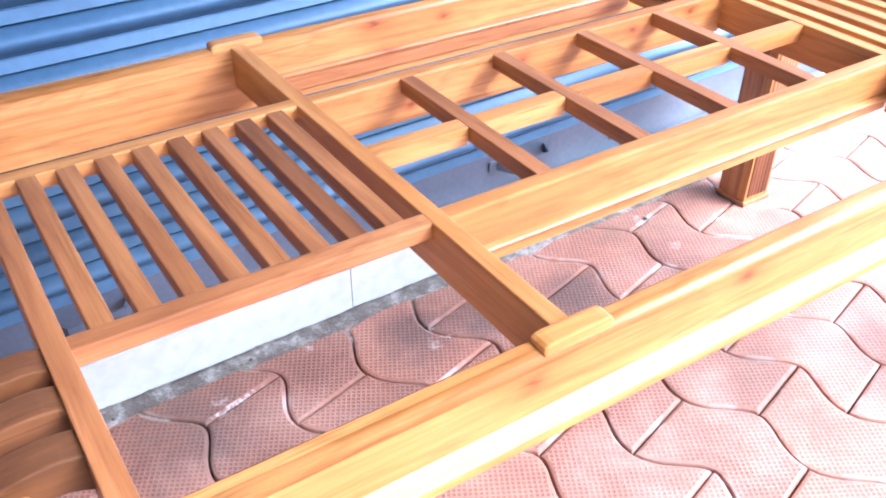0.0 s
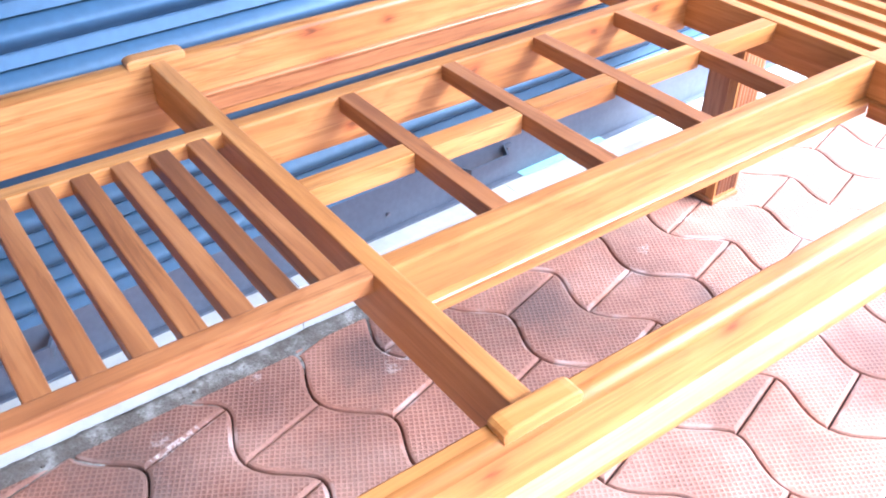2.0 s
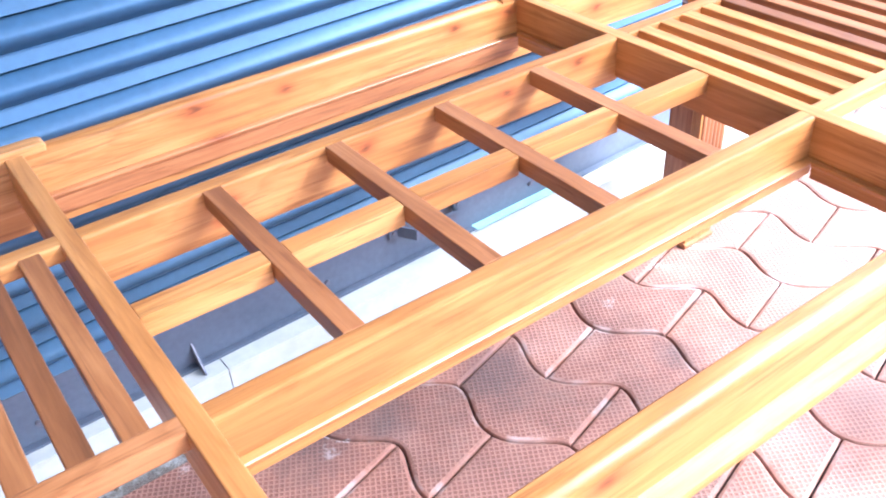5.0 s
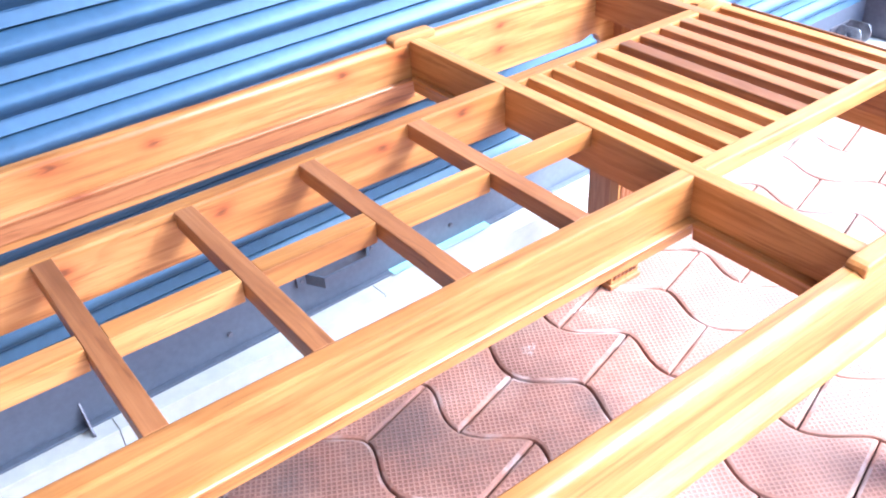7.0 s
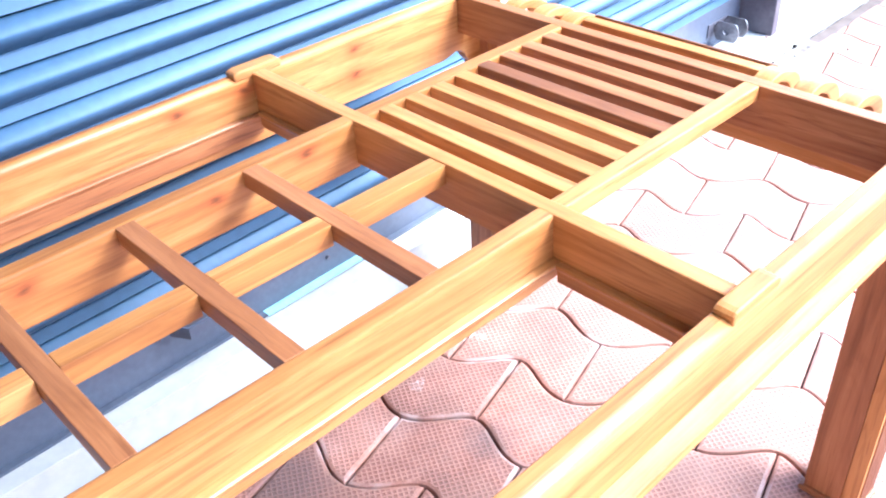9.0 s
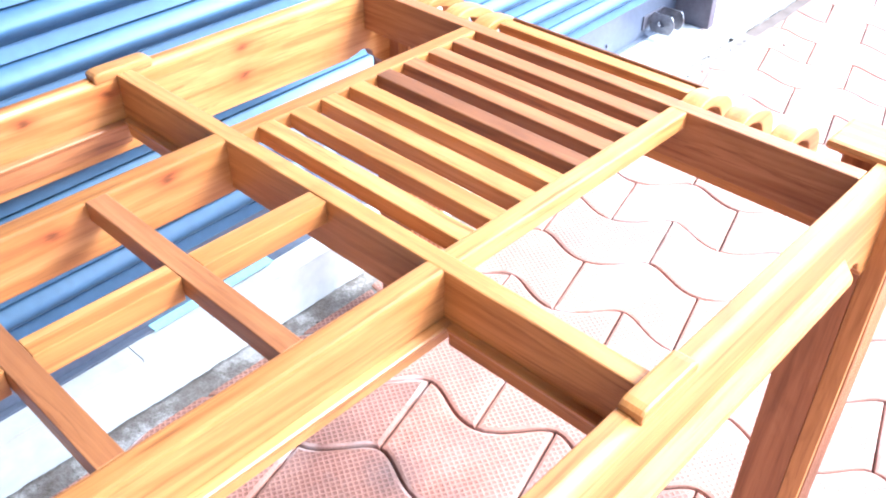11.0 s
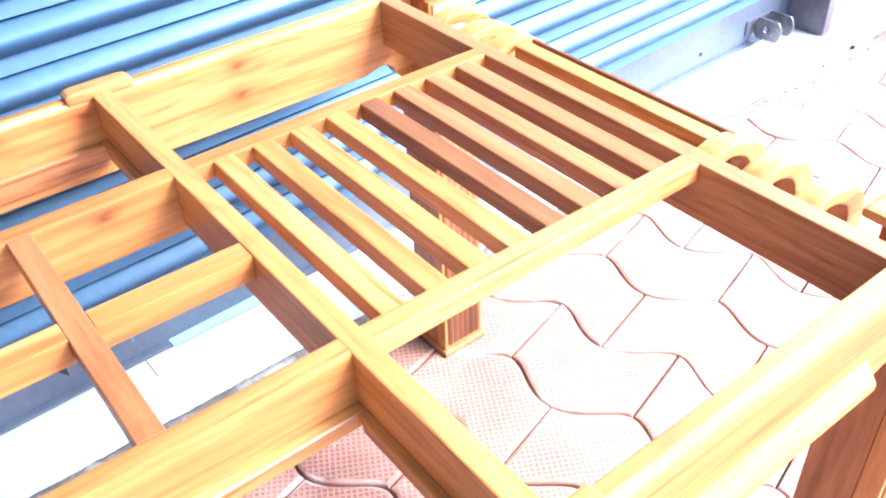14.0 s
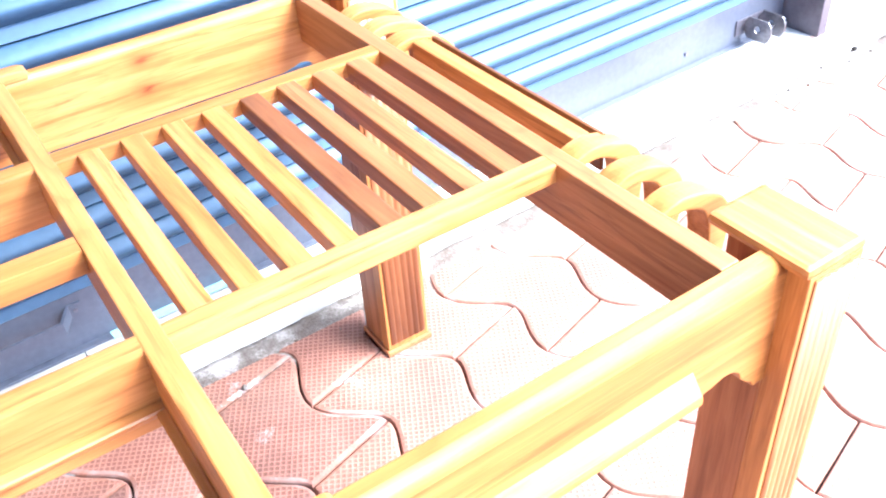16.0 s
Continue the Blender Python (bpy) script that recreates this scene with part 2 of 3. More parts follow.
MORTAR = grimy("grey_mortar", [(0.045, 0.034, 0.026), (0.085, 0.070, 0.060), (0.125, 0.112, 0.102), (0.27, 0.26, 0.25), (0.30, 0.29, 0.28)], 9.0, 0.85, 170.0, 0.004, 0.8, 0.0, 0.78)
GRAVEL = grimy("dark_grit", [(0.05, 0.04, 0.033), (0.13, 0.11, 0.095)], 40.0, 0.95)
EARTH = grimy("sandy_ground", [(0.06, 0.045, 0.04), (0.12, 0.095, 0.085)], 8.0, 0.95)
TILE = grimy("white_glazed_tile", [(0.445, 0.455, 0.45), (0.472, 0.482, 0.474)], 3.0, 0.22, 30.0, 0.0006, 0.15)
PLASTER = grimy("pale_plaster", [(0.62, 0.62, 0.62), (0.74, 0.73, 0.72)], 3.0, 0.85, 90.0, 0.001, 0.3)
STEEL = grimy("blue_shutter_paint", [(0.041, 0.096, 0.180), (0.055, 0.120, 0.212)], 3.0, 0.50, 60.0, 0.0004, 0.08, 0.15)
STEEL.node_tree.nodes["Principled BSDF"].inputs["Specular IOR Level"].default_value = 0.42
RAILPAINT = grimy("grey_blue_rail_paint", [(0.074, 0.090, 0.128), (0.098, 0.116, 0.160)], 5.0, 0.42, 80.0, 0.0004, 0.12, 0.1)
DARKSTEEL = grimy("dark_grey_steel", [(0.10, 0.10, 0.13), (0.17, 0.17, 0.21)], 9.0, 0.45, 90.0, 0.0006, 0.2, 0.5)
BRIGHTSTEEL = grimy("worn_bare_steel", [(0.13, 0.13, 0.15), (0.30, 0.30, 0.33)], 40.0, 0.35, 90.0, 0.0006, 0.2, 0.8)
DARKPAINT = grimy("dark_painted_wall", [(0.12, 0.105, 0.09), (0.20, 0.175, 0.15)], 2.0, 0.8)
# cream set for the warm bounce it gives left-facing wood
SIDEPAINT = grimy("cream_bounce_paint", [(0.30, 0.25, 0.18), (0.42, 0.35, 0.26)], 2.0, 0.85)
CEILING = grimy("dull_grey_slab_underside", [(0.20, 0.19, 0.18), (0.28, 0.265, 0.25)], 2.0, 0.9)
CRUMB = grimy("dark_dirt", [(0.012, 0.010, 0.009), (0.03, 0.025, 0.022)], 60.0, 0.95)
PAPER = grimy("pale_blue_paper", [(0.26, 0.56, 0.60), (0.34, 0.64, 0.67)], 9.0, 0.7)

# ---- building blocks ----


def part(name, bm, material, parent, label="", m=None):
    me = bpy.data.meshes.new(name)
    bm.normal_update()
    bm.to_mesh(me)
    bm.free()
    me.materials.append(material)
    ob = new(name, me)
    ob.parent = parent
    if m is not None:
        ob.matrix_basis = m
    return tagged(ob, label)


def thing(name, label, category, group="", kind=""):
    return tagged(new(name), label, category, group, kind)


def under(child, parent):
    """Make a part of a thing the part of another part, at the place where it is."""
    child.parent = parent
    child.matrix_basis = parent.matrix_basis.inverted() @ child.matrix_basis
    return child


def box_bm(sx, sy, sz, bevel=0.0, seg=2):
    bm = bmesh.new()
    bmesh.ops.create_cube(bm, size=1.0, matrix=Matrix.Diagonal((sx, sy, sz, 1)))
    if bevel:
        bmesh.ops.bevel(bm, geom=bm.edges[:], offset=bevel, segments=seg, profile=0.6, affect="EDGES")
    return bm


def prism_bm(outline, depth, bevel=0.0):
    """Outline of (x, z) points, extruded along y and centred on it."""
    bm = bmesh.new()
    front = [bm.verts.new((x, -depth / 2, z)) for x, z in outline]
    back = [bm.verts.new((x, depth / 2, z)) for x, z in outline]
    n = len(outline)
    bm.faces.new(front)
    bm.faces.new(back[::-1])
    for i in range(n):
        bm.faces.new((front[i], back[i], back[(i + 1) % n], front[(i + 1) % n]))
    bmesh.ops.recalc_face_normals(bm, faces=bm.faces[:])
    if bevel:
        rim = [e for e in bm.edges if abs(e.verts[0].co.y - e.verts[1].co.y) < 1e-6]
        bmesh.ops.bevel(bm, geom=rim, offset=bevel, segments=2, profile=0.6, affect="EDGES")
    return bm


def board(name, x0, x1, y0, y1, z0, z1, parent, material=None, bevel=0.002, label=""):
    """A board between the given planes; its grain follows its longer level side."""
    lx, ly, lz = x1 - x0, y1 - y0, z1 - z0
    mid = ((x0 + x1) / 2, (y0 + y1) / 2, (z0 + z1) / 2)
    if lz > max(lx, ly):
        return part(name, box_bm(lz, ly, lx, bevel), material or WOOD, parent, label, pose(*mid, 0, 90, 0))
    if ly > lx:
        return part(name, box_bm(ly, lx, lz, bevel), material or WOOD, parent, label, pose(*mid, 0, 0, 90))
    return part(name, box_bm(lx, ly, lz, bevel), material or WOOD, parent, label, pose(*mid))


def cylinder_bm(r, h, seg=12):
    bm = bmesh.new()
    bmesh.ops.create_cone(bm, cap_ends=True, segments=seg, radius1=r, radius2=r, depth=h)
    return bm


# ---- the wooden frame ----
TOP = 0.737
Y_FRONT, Y_BACK = -0.381, 0.430          # inner faces of the outer rails
IN1, IN2 = (0.187, 0.212), (-0.164, -0.139)  # inner rails
A, B = (-0.441, -0.4175), (0.4155, 0.4385)
C, D = (0.852, 0.875), (-0.862, -0.838)
E0 = 0.0003

bench = thing("table_frame", "long honey-coloured teak table frame with slatted, latticed top, without tabletop", "table")


def moulding(a, b, face, towards, z0, z1, proud=0.011, wood=None):
    """A small ledge along a board's face, from a to b, cut back below its edge."""
    bm = prism_bm([(0, z1 + 0.001), (proud - 0.0015, z1), (proud, z1 - 0.0015), (proud - 0.0005, z1 - 0.004), (proud - 0.003, z1 - 0.009), (proud - 0.004, z0), (0, z0)], b - a)
    bmesh.ops.rotate(bm, verts=bm.verts[:], matrix=Matrix.Rotation(-math.pi / 2, 3, "Z"))
    c = (a + b) / 2
    m = pose(c, face, 0) if towards == "y" else pose(face, c, 0, 0, 0, 90 if towards == "+x" else -90)
    return part("lower_moulding", bm, wood or WOOD, bench, m=m)


def outer_rail(name, y, thick):
    """A deep rail with a rounded top between the posts, its lower corners cut in small scallops."""
    half = [(0.9085, TOP), (0.9085, 0.590), (0.893, 0.590), (0.889, 0.598), (0.880, 0.604), (0.872, 0.612), (0.868, 0.622), (0.858, 0.630), (0.846, 0.632), (0.832, 0.628), (0.815, 0.624)]
    outline = half + [(-x, z) for x, z in half[::-1]]
    bm = prism_bm(outline, thick)
    for side, offset, seg in ((-1, thick * 0.5, 6), (1, 0.002, 2)):
        top = [e for e in bm.edges if all(v.co.z > TOP - 1e-5 and v.co.y * side > 1e-4 for v in e.verts) and abs(e.verts[0].co.x - e.verts[1].co.x) > 0.5]
        done = bmesh.ops.bevel(bm, geom=top, offset=offset, segments=seg, profile=0.5, affect="EDGES")
        for f in done["faces"]:
            f.smooth = True
    low = [e for e in bm.edges if all(v.co.z < 0.64 for v in e.verts) and abs(e.verts[0].co.y - e.verts[1].co.y) < 1e-6]
    bmesh.ops.bevel(bm, geom=low, offset=0.002, segments=2, profile=0.6, affect="EDGES")
    return part(name, bm, WOOD, bench, m=pose(0, y, 0))


front_rail = outer_rail("front_rail", Y_FRONT - 0.013, 0.026)
bm = prism_bm([(0, 0.668), (0.014, 0.650), (0.015, 0.647), (0.015, 0.640), (0.004, 0.630), (0, 0.630)], 1.60)
bmesh.ops.rotate(bm, verts=bm.verts[:], matrix=Matrix.Rotation(-math.pi / 2, 3, "Z"))
under(part("lower_moulding", bm, WOOD, bench, m=pose(0, Y_FRONT - 0.0262, 0)), front_rail)
back_rail = outer_rail("back_rail", Y_BACK + 0.010, 0.020)
under(moulding(A[1] + E0, B[0] - E0, Y_BACK - E0, "y", 0.640, 0.672, 0.010, REDDISH), back_rail)

# cross boards run from rail to rail
crossing = [board("cross_board", x0, x1, Y_FRONT + E0, Y_BACK - E0, low, TOP, bench, wood) for (x0, x1), low, wood in ((A, 0.671, ORANGE), (B, 0.671, ORANGE), (C, 0.667, REDDISH), (D, 0.667, REDDISH))]
for face, towards, owner in ((A[1] + E0, "+x", crossing[0]), (B[0] - E0, "-x", crossing[1])):
    under(moulding(Y_FRONT + E0, IN2[0] - 0.012, face, towards, 0.653, 0.678, 0.009), owner)
    under(moulding(IN1[1] + 0.001, Y_BACK - 0.013, face, towards, 0.653, 0.678, 0.009), owner)

# inner rails, in three lengths between the cross boards
for (y0, y1), deep in ((IN1, 0.664), (IN2, 0.660)):
    long_rail = board("inner_rail", A[1] - 0.006, B[0] + 0.006, y0, y1, deep, TOP - 0.0006, bench, WOOD if y0 > 0 else ORANGE, 0.004)
    for x0, x1 in ((B[1] - 0.006, C[0] + 0.006), (D[1] - 0.006, A[0] + 0.006)):
        board("inner_rail", x0, x1, y0, y1, 0.714, TOP - 0.0006, bench, WOOD if x0 > 0 or y0 > 0 else REDDISH, 0.003)
under(moulding(A[1] + E0, B[0] - E0, IN2[0] - E0, "y", 0.657, 0.678), long_rail)

# lattice in the middle
BARS = [-0.261, -0.092, 0.079, 0.250]
edges = [A[1]] + [v for c in BARS for v in (c - 0.012, c + 0.012)] + [B[0]]
for c in BARS:
    board("lattice_bar", c - 0.012, c + 0.012, IN2[1] - 0.001, IN1[0] + 0.001, 0.713, TOP - 0.0010, bench, REDDISH, 0.0012)
for x0, x1 in zip(edges[::2], edges[1::2]):
    board("centre_bar", x0 + E0, x1 - E0, 0.008, 0.036, 0.708, TOP - 0.0014, bench, bevel=0.0012)

# slats at both ends
for (x0, x1), sign in (((B[1], C[0]), 1), ((D[1], A[0]), -1)):
    wide = 0.0255 if sign > 0 else 0.0245
    pitch = (x1 - x0 + wide) / 9
    for i in range(8):
        c = x0 + (i + 1) * pitch - wide / 2
        dark = (sign > 0 and i == 4) or (sign < 0 and i == 6)
        board("slat", c - wide / 2, c + wide / 2, IN2[1] - 0.004, IN1[0] + 0.004, 0.714, TOP - 0.0012, bench, UMBER if dark else BROWN if sign < 0 else REDDISH if i > 4 else WOOD, label="darker brown slat" if dark else "")

# rounded blocks on the rails over the cross boards
for x0, x1 in (A, B):
    c = (x0 + x1) / 2
    for y, rail in ((Y_FRONT - 0.013, front_rail), (Y_BACK + 0.011, back_rail)):
        w = 0.0415
        outline = [(-w, -0.006), (w, -0.006), (w + 0.002, 0.002), (w + 0.001, 0.0055), (w - 0.003, 0.0082), (w - 0.010, 0.0094), (-w + 0.010, 0.0094), (-w + 0.003, 0.0082), (-w - 0.001, 0.0055), (-w - 0.002, 0.002)]
        under(part("rail_block", prism_bm(outline, 0.024, 0.003), WOOD, bench, m=pose(c, y, TOP + E0)), rail)


def reeded_bm(width, height, reeds=6, deep=0.0022):
    """A face board worked into shallow upright reeds, facing -y, standing on z = 0."""
    bm = bmesh.new()
    n = reeds * 6
    line = [(-width / 2, 0.0)]
    for i in range(n + 1):
        line.append((-width / 2 + width * i / n, -0.0008 - deep * abs(math.sin(math.pi * reeds * i / n)) ** 0.7))
    line.append((width / 2, 0.0))
    rows = [[bm.verts.new((x, y, z)) for x, y in line] for z in (0.0, height)]
    for i in range(len(line) - 1):
        bm.faces.new((rows[0][i], rows[0][i + 1], rows[1][i + 1], rows[1][i])).smooth = 0 < i < len(line) - 2
    bm.faces.new(rows[0])
    bm.faces.new(rows[1][::-1])
    bm.faces.new((rows[0][-1], rows[0][0], rows[1][0], rows[1][-1]))
    bmesh.ops.recalc_face_normals(bm, faces=bm.faces[:])
    bmesh.ops.rotate(bm, verts=bm.verts[:], matrix=Matrix.Rotation(math.pi / 2, 3, "Y"))
    return bm


def post(y0, w, sign):
    """A square post with a foot block, a reeded front and a rounded cap."""
    x0 = 0.909 if sign > 0 else -0.909 - w
    d = 0.091
    p = board("post", x0, x0 + w, y0 + 0.0265, y0 + d, 0.012, 0.730, bench, POSTWOOD, 0.002)
    facing = board("post_facing", x0 - 0.0015, x0 + w + 0.0015, y0, y0 + 0.0262, 0.012, 0.730, bench, ORANGE, 0.002)
    foot = board("foot_block", x0 - 0.006, x0 + w + 0.006, y0 - 0.006, y0 + d + 0.006, 0.0, 0.0119, bench, POSTWOOD, 0.003)
    reeds = part("reeded_face", reeded_bm(w - 0.010, 0.70), POSTWOOD, bench, m=pose(x0 + w / 2, y0 - E0, 0.725, 0, 90, 0))
    x1 = x0 + w
    cap = board("post_cap", x0 - 0.009, x1 + 0.001, y0 - 0.002, y0 + d + 0.020, 0.7303, 0.743, bench, bevel=0.006, label="rounded cap of the post")
    for piece in (facing, foot, reeds, cap):
        under(piece, p)
    return p


for sign in (1, -1):
    post(-0.430, 0.070, sign)
    post(0.384, 0.088, sign)
    xc = (0.953 if sign > 0 else 0.985) * sign
    board("end_board", xc - 0.012, xc + 0.012, -0.3385, 0.3835, 0.595, 0.646, bench)


def flowing(points, steps=3):
    """A smooth line through the given points."""
    p = [points[0]] + points + [points[-1]]
    out = []
    for a, b, c, d in zip(p, p[1:], p[2:], p[3:]):
        for k in range(steps):
            t = k / steps
            out.append(tuple(0.5 * (2 * v1 + (v2 - v0) * t + (2 * v0 - 5 * v1 + 4 * v2 - v3) * t * t + (3 * v1 - v0 - 3 * v2 + v3) * t ** 3) for v0, v1, v2, v3 in zip(a, b, c, d)))
    return out + [points[-1]]


def splat(y, sign):
    """A bent slat that leaves the end cross board, bows outwards and drops to the end board."""
    if sign > 0:
        outer = [(0.868, 0.729), (0.884, 0.737), (0.902, 0.740), (0.922, 0.737), (0.940, 0.731), (0.956, 0.722), (0.968, 0.708), (0.974, 0.690), (0.974, 0.660), (0.970, 0.632), (0.964, 0.612)]
        inner = [(0.873, 0.716), (0.886, 0.723), (0.902, 0.725), (0.917, 0.721), (0.930, 0.714), (0.938, 0.704), (0.943, 0.690), (0.946, 0.672), (0.948, 0.650), (0.947, 0.630), (0.945, 0.612)]
    else:
        outer = [(0.853, 0.729), (0.880, 0.735), (0.912, 0.733), (0.944, 0.723), (0.972, 0.705), (0.994, 0.680), (1.006, 0.645), (1.004, 0.612)]
        inner = [(0.856, 0.685), (0.882, 0.697), (0.910, 0.696), (0.938, 0.687), (0.960, 0.671), (0.976, 0.649), (0.980, 0.628), (0.980, 0.612)]
    outline = [(sign * x, z) for x, z in flowing(outer) + flowing(inner)[::-1]]
    if sign < 0:
        outline = outline[::-1]
    # left slats take the darker wood in place of deep shade
    part("bent_slat", prism_bm(outline, 0.030 if sign > 0 else 0.036, 0.0025), WOOD if sign > 0 else SHADEWOOD, bench, "" if sign > 0 else "bent slat, its wood darkened for shade", pose(0, y, 0))


for sign in (1, -1):
    for y in (-0.2755, -0.213, -0.154, 0.200, 0.259, 0.3215):
        splat(y, sign)
    x0, x1 = sorted((sign * 0.899, sign * 0.9215))
    board("end_bar", x0, x1, -0.136, 0.182, 0.712, TOP - 0.001, bench)
    x0, x1 = sorted((sign * 0.9285, sign * 0.9335))
    # strip coloured dark for its shaded side
    board("end_strip", x0, x1, -0.148, 0.180, 0.690, TOP - 0.001, bench, SHADEWOOD, 0.001)

# ---- rolling shutter ----
Y_SHUT = 0.635
YAW = pose(0, 0, 0, 0, 0, 2.3)  # the shutter stands slightly askew to the table
STEP = pose(0, 0, 0, 0, 0, 1.2)
SHUT_X0, SHUT_X1 = -2.1, 2.480
shutter = thing("rolling_shutter", "closed blue-grey corrugated steel rolling shutter with a flat riveted bottom rail", "rolling shutter")
shutter.matrix_basis = YAW


def lath_bm():
    """One lath: a groove, a narrow flat strip with a folded lip, and a drooping bulge above it."""
    bm = bmesh.new()
    n, peak = 18, 0.56
    prof = [(0.016, -0.0030), (0.016, 0.0022), (-0.0026, 0.0024), (-0.0036, 0.0034), (0.0038, 0.0205), (0.0046, 0.0220), (0.0062, 0.0228), (0.0068, 0.0238)]
    k = len(prof)
    for i in range(n + 1):
        a = i / n
        if a < peak:
            y = 0.0065 - 0.0270 * math.sin(0.5 * math.pi * a / peak) ** 1.05
        else:
            y = -0.0205 + 0.0205 * ((a - peak) / (1 - peak)) ** 1.6
        prof.append((y, 0.0244 + 0.0512 * a))
    prof.append((0.016, 0.0742))
    rows = [[bm.verts.new((x, y, z)) for y, z in prof] for x in (SHUT_X0, SHUT_X1)]
    for i in range(len(prof) - 1):
        f = bm.faces.new((rows[0][i], rows[1][i], rows[1][i + 1], rows[0][i + 1]))
        f.smooth = k <= i < len(prof) - 2
    return bm


Z_LATH = 0.235
first = part("lath", lath_bm(), STEEL, shutter, m=pose(0, Y_SHUT, Z_LATH))
for i in range(1, 30):
    o = new("lath", first.data)
    o.parent = shutter
    o.matrix_basis = pose(0, Y_SHUT, Z_LATH + 0.0770 * i)
board("bottom_rail", SHUT_X0, SHUT_X1, Y_SHUT - 0.003, Y_SHUT + 0.003, 0.1165, Z_LATH + 0.002, shutter, RAILPAINT, 0.001)
board("bottom_lip", SHUT_X0, SHUT_X1, Y_SHUT - 0.018, Y_SHUT - 0.0032, 0.1155, 0.1215, shutter, RAILPAINT, 0.001)


def handle(x0, x1, z, parent):
    """A bent flat strap: two feet on the rail and a grip that stands off it."""
    line = [(x0, 0.0), (x0 + 0.024, 0.0), (x0 + 0.046, 0.040), (x1 - 0.046, 0.040), (x1 - 0.024, 0.0), (x1, 0.0)]
    thick = [(x, d + 0.005) for x, d in line]
    thick[1], thick[2] = (x0 + 0.021, 0.005), (x0 + 0.043, 0.045)
    thick[3], thick[4] = (x1 - 0.043, 0.045), (x1 - 0.021, 0.005)
    bm = bmesh.new()
    rows = [[bm.verts.new((x, y, d)) for x, d in p] for y in (-0.013, 0.013) for p in (line, thick)]
    for i in range(5):
        for a, b in ((rows[0], rows[1]), (rows[1], rows[3]), (rows[3], rows[2]), (rows[2], rows[0])):
            bm.faces.new((a[i], a[i + 1], b[i + 1], b[i]))
    for i in (0, 5):
        bm.faces.new((rows[0][i], rows[1][i], rows[3][i], rows[2][i]))
    bmesh.ops.recalc_face_normals(bm, faces=bm.faces[:])
    grip = part("pull_handle", bm, RAILPAINT, parent, m=pose(0, Y_SHUT - 0.0035, z, 90))
    for x in (x0 + 0.011, x1 - 0.011):
        under(part("rivet", cylinder_bm(0.004, 0.004, 10), DARKSTEEL, parent, m=pose(x, Y_SHUT - 0.0095, z, 90)), grip)
    return grip


handle(0.262, 0.462, 0.205, shutter)
handle(-0.80, -0.605, 0.205, shutter)
for x in (-1.68, -1.09, -0.50, 0.100, 0.675, 1.30, 2.075):
    part("rivet", cylinder_bm(0.0055, 0.006, 10), DARKSTEEL, shutter, m=pose(x, Y_SHUT - 0.006, 0.160, 90))
part("stop_plate", prism_bm([(-0.003, 0.170), (-0.044, 0.124), (-0.044, 0.1155), (-0.003, 0.1155)], 0.004), DARKSTEEL, shutter, "dark steel gusset plate", pose(-0.205, Y_SHUT, 0, 0, 0, 90))


def holed_plate_bm(w, h, t, r):
    """An upright plate with rounded outer corners and a round hole, in the x-z plane."""
    bm = bmesh.new()
    n = 24
    rings = []
    for y in (-t / 2, t / 2):
        hole, rim = [], []
        for i in range(n):
            a = 2 * math.pi * i / n
            c, d = math.cos(a), math.sin(a)
            k = 1 / max(abs(c) / (w / 2), abs(d) / (h / 2))
            hole.append(bm.verts.new((r * c, y, r * d)))
            k = min(k, 0.82 * math.hypot(w, h) / 2)
            rim.append(bm.verts.new((k * c, y, k * d)))
        rings.append((hole, rim))
    (h0, r0), (h1, r1) = rings
    for i in range(n):
        j = (i + 1) % n
        bm.faces.new((h0[i], h0[j], r0[j], r0[i]))
        bm.faces.new((h1[j], h1[i], r1[i], r1[j]))
        bm.faces.new((r0[i], r0[j], r1[j], r1[i]))
        bm.faces.new((h0[j], h0[i], h1[i], h1[j]))
    bmesh.ops.recalc_face_normals(bm, faces=bm.faces[:])
    return bm


lock = tagged(new("lock_bracket"), "grey steel lock bracket with two holed plates on the shutter", "lock bracket")
lock.matrix_basis = YAW @ pose(2.335, Y_SHUT - 0.0035, 0.168)
board("base_plate", -0.062, 0.062, -0.004, 0.0, -0.022, 0.022, lock, DARKSTEEL, 0.001)
for x in (-0.025, 0.035):
    part("holed_plate", holed_plate_bm(0.085, 0.060, 0.005, 0.011), BRIGHTSTEEL, lock, m=pose(x, -0.0466, 0.0, 0, 0, 90))
part("bolt", cylinder_bm(0.007, 0.20, 12), BRIGHTSTEEL, lock, m=pose(0.16, -0.016, -0.035, 0, 90, 0))

# ---- ground, step, walls ----
ground = board("ground", -60, 60, -80, 60, -0.4, -0.022, None, EARTH, 0)
tagged(ground, "dark sandy bed under the paving", "ground", kind="structure")
step = thing("shop_step", "low white glazed tile step in front of the shutter", "step", kind="structure")
step.matrix_basis = STEP
board("step_core", -4.2, 4.2, 0.584, 1.2, -0.022, 0.1065, step, MORTAR, 0)
for i in range(-6, 7):
    x0 = -0.175 + 0.600 * i
    board("tile", x0 + 0.0008, x0 + 0.5992, 0.576, 0.90, 0.107, 0.115, step, TILE, 0.001)
for x0, x1 in ((-3.775, -2.575), (-2.575, -1.375), (-1.375, -0.175), (-0.175, 1.025), (1.025, 2.225), (2.225, 3.425)):
    board("tile", x0 + 0.0008, x1 - 0.0008, 0.576, 0.5838, -0.004, 0.1068, step, TILE, 0.0008)
wall = board("wall_shop", -4.2, 4.2, 1.25, 1.45, -0.02, 3.2, None, PLASTER, 0)
tagged(wall, "plain plastered shop wall behind the shutter", "wall", kind="structure")
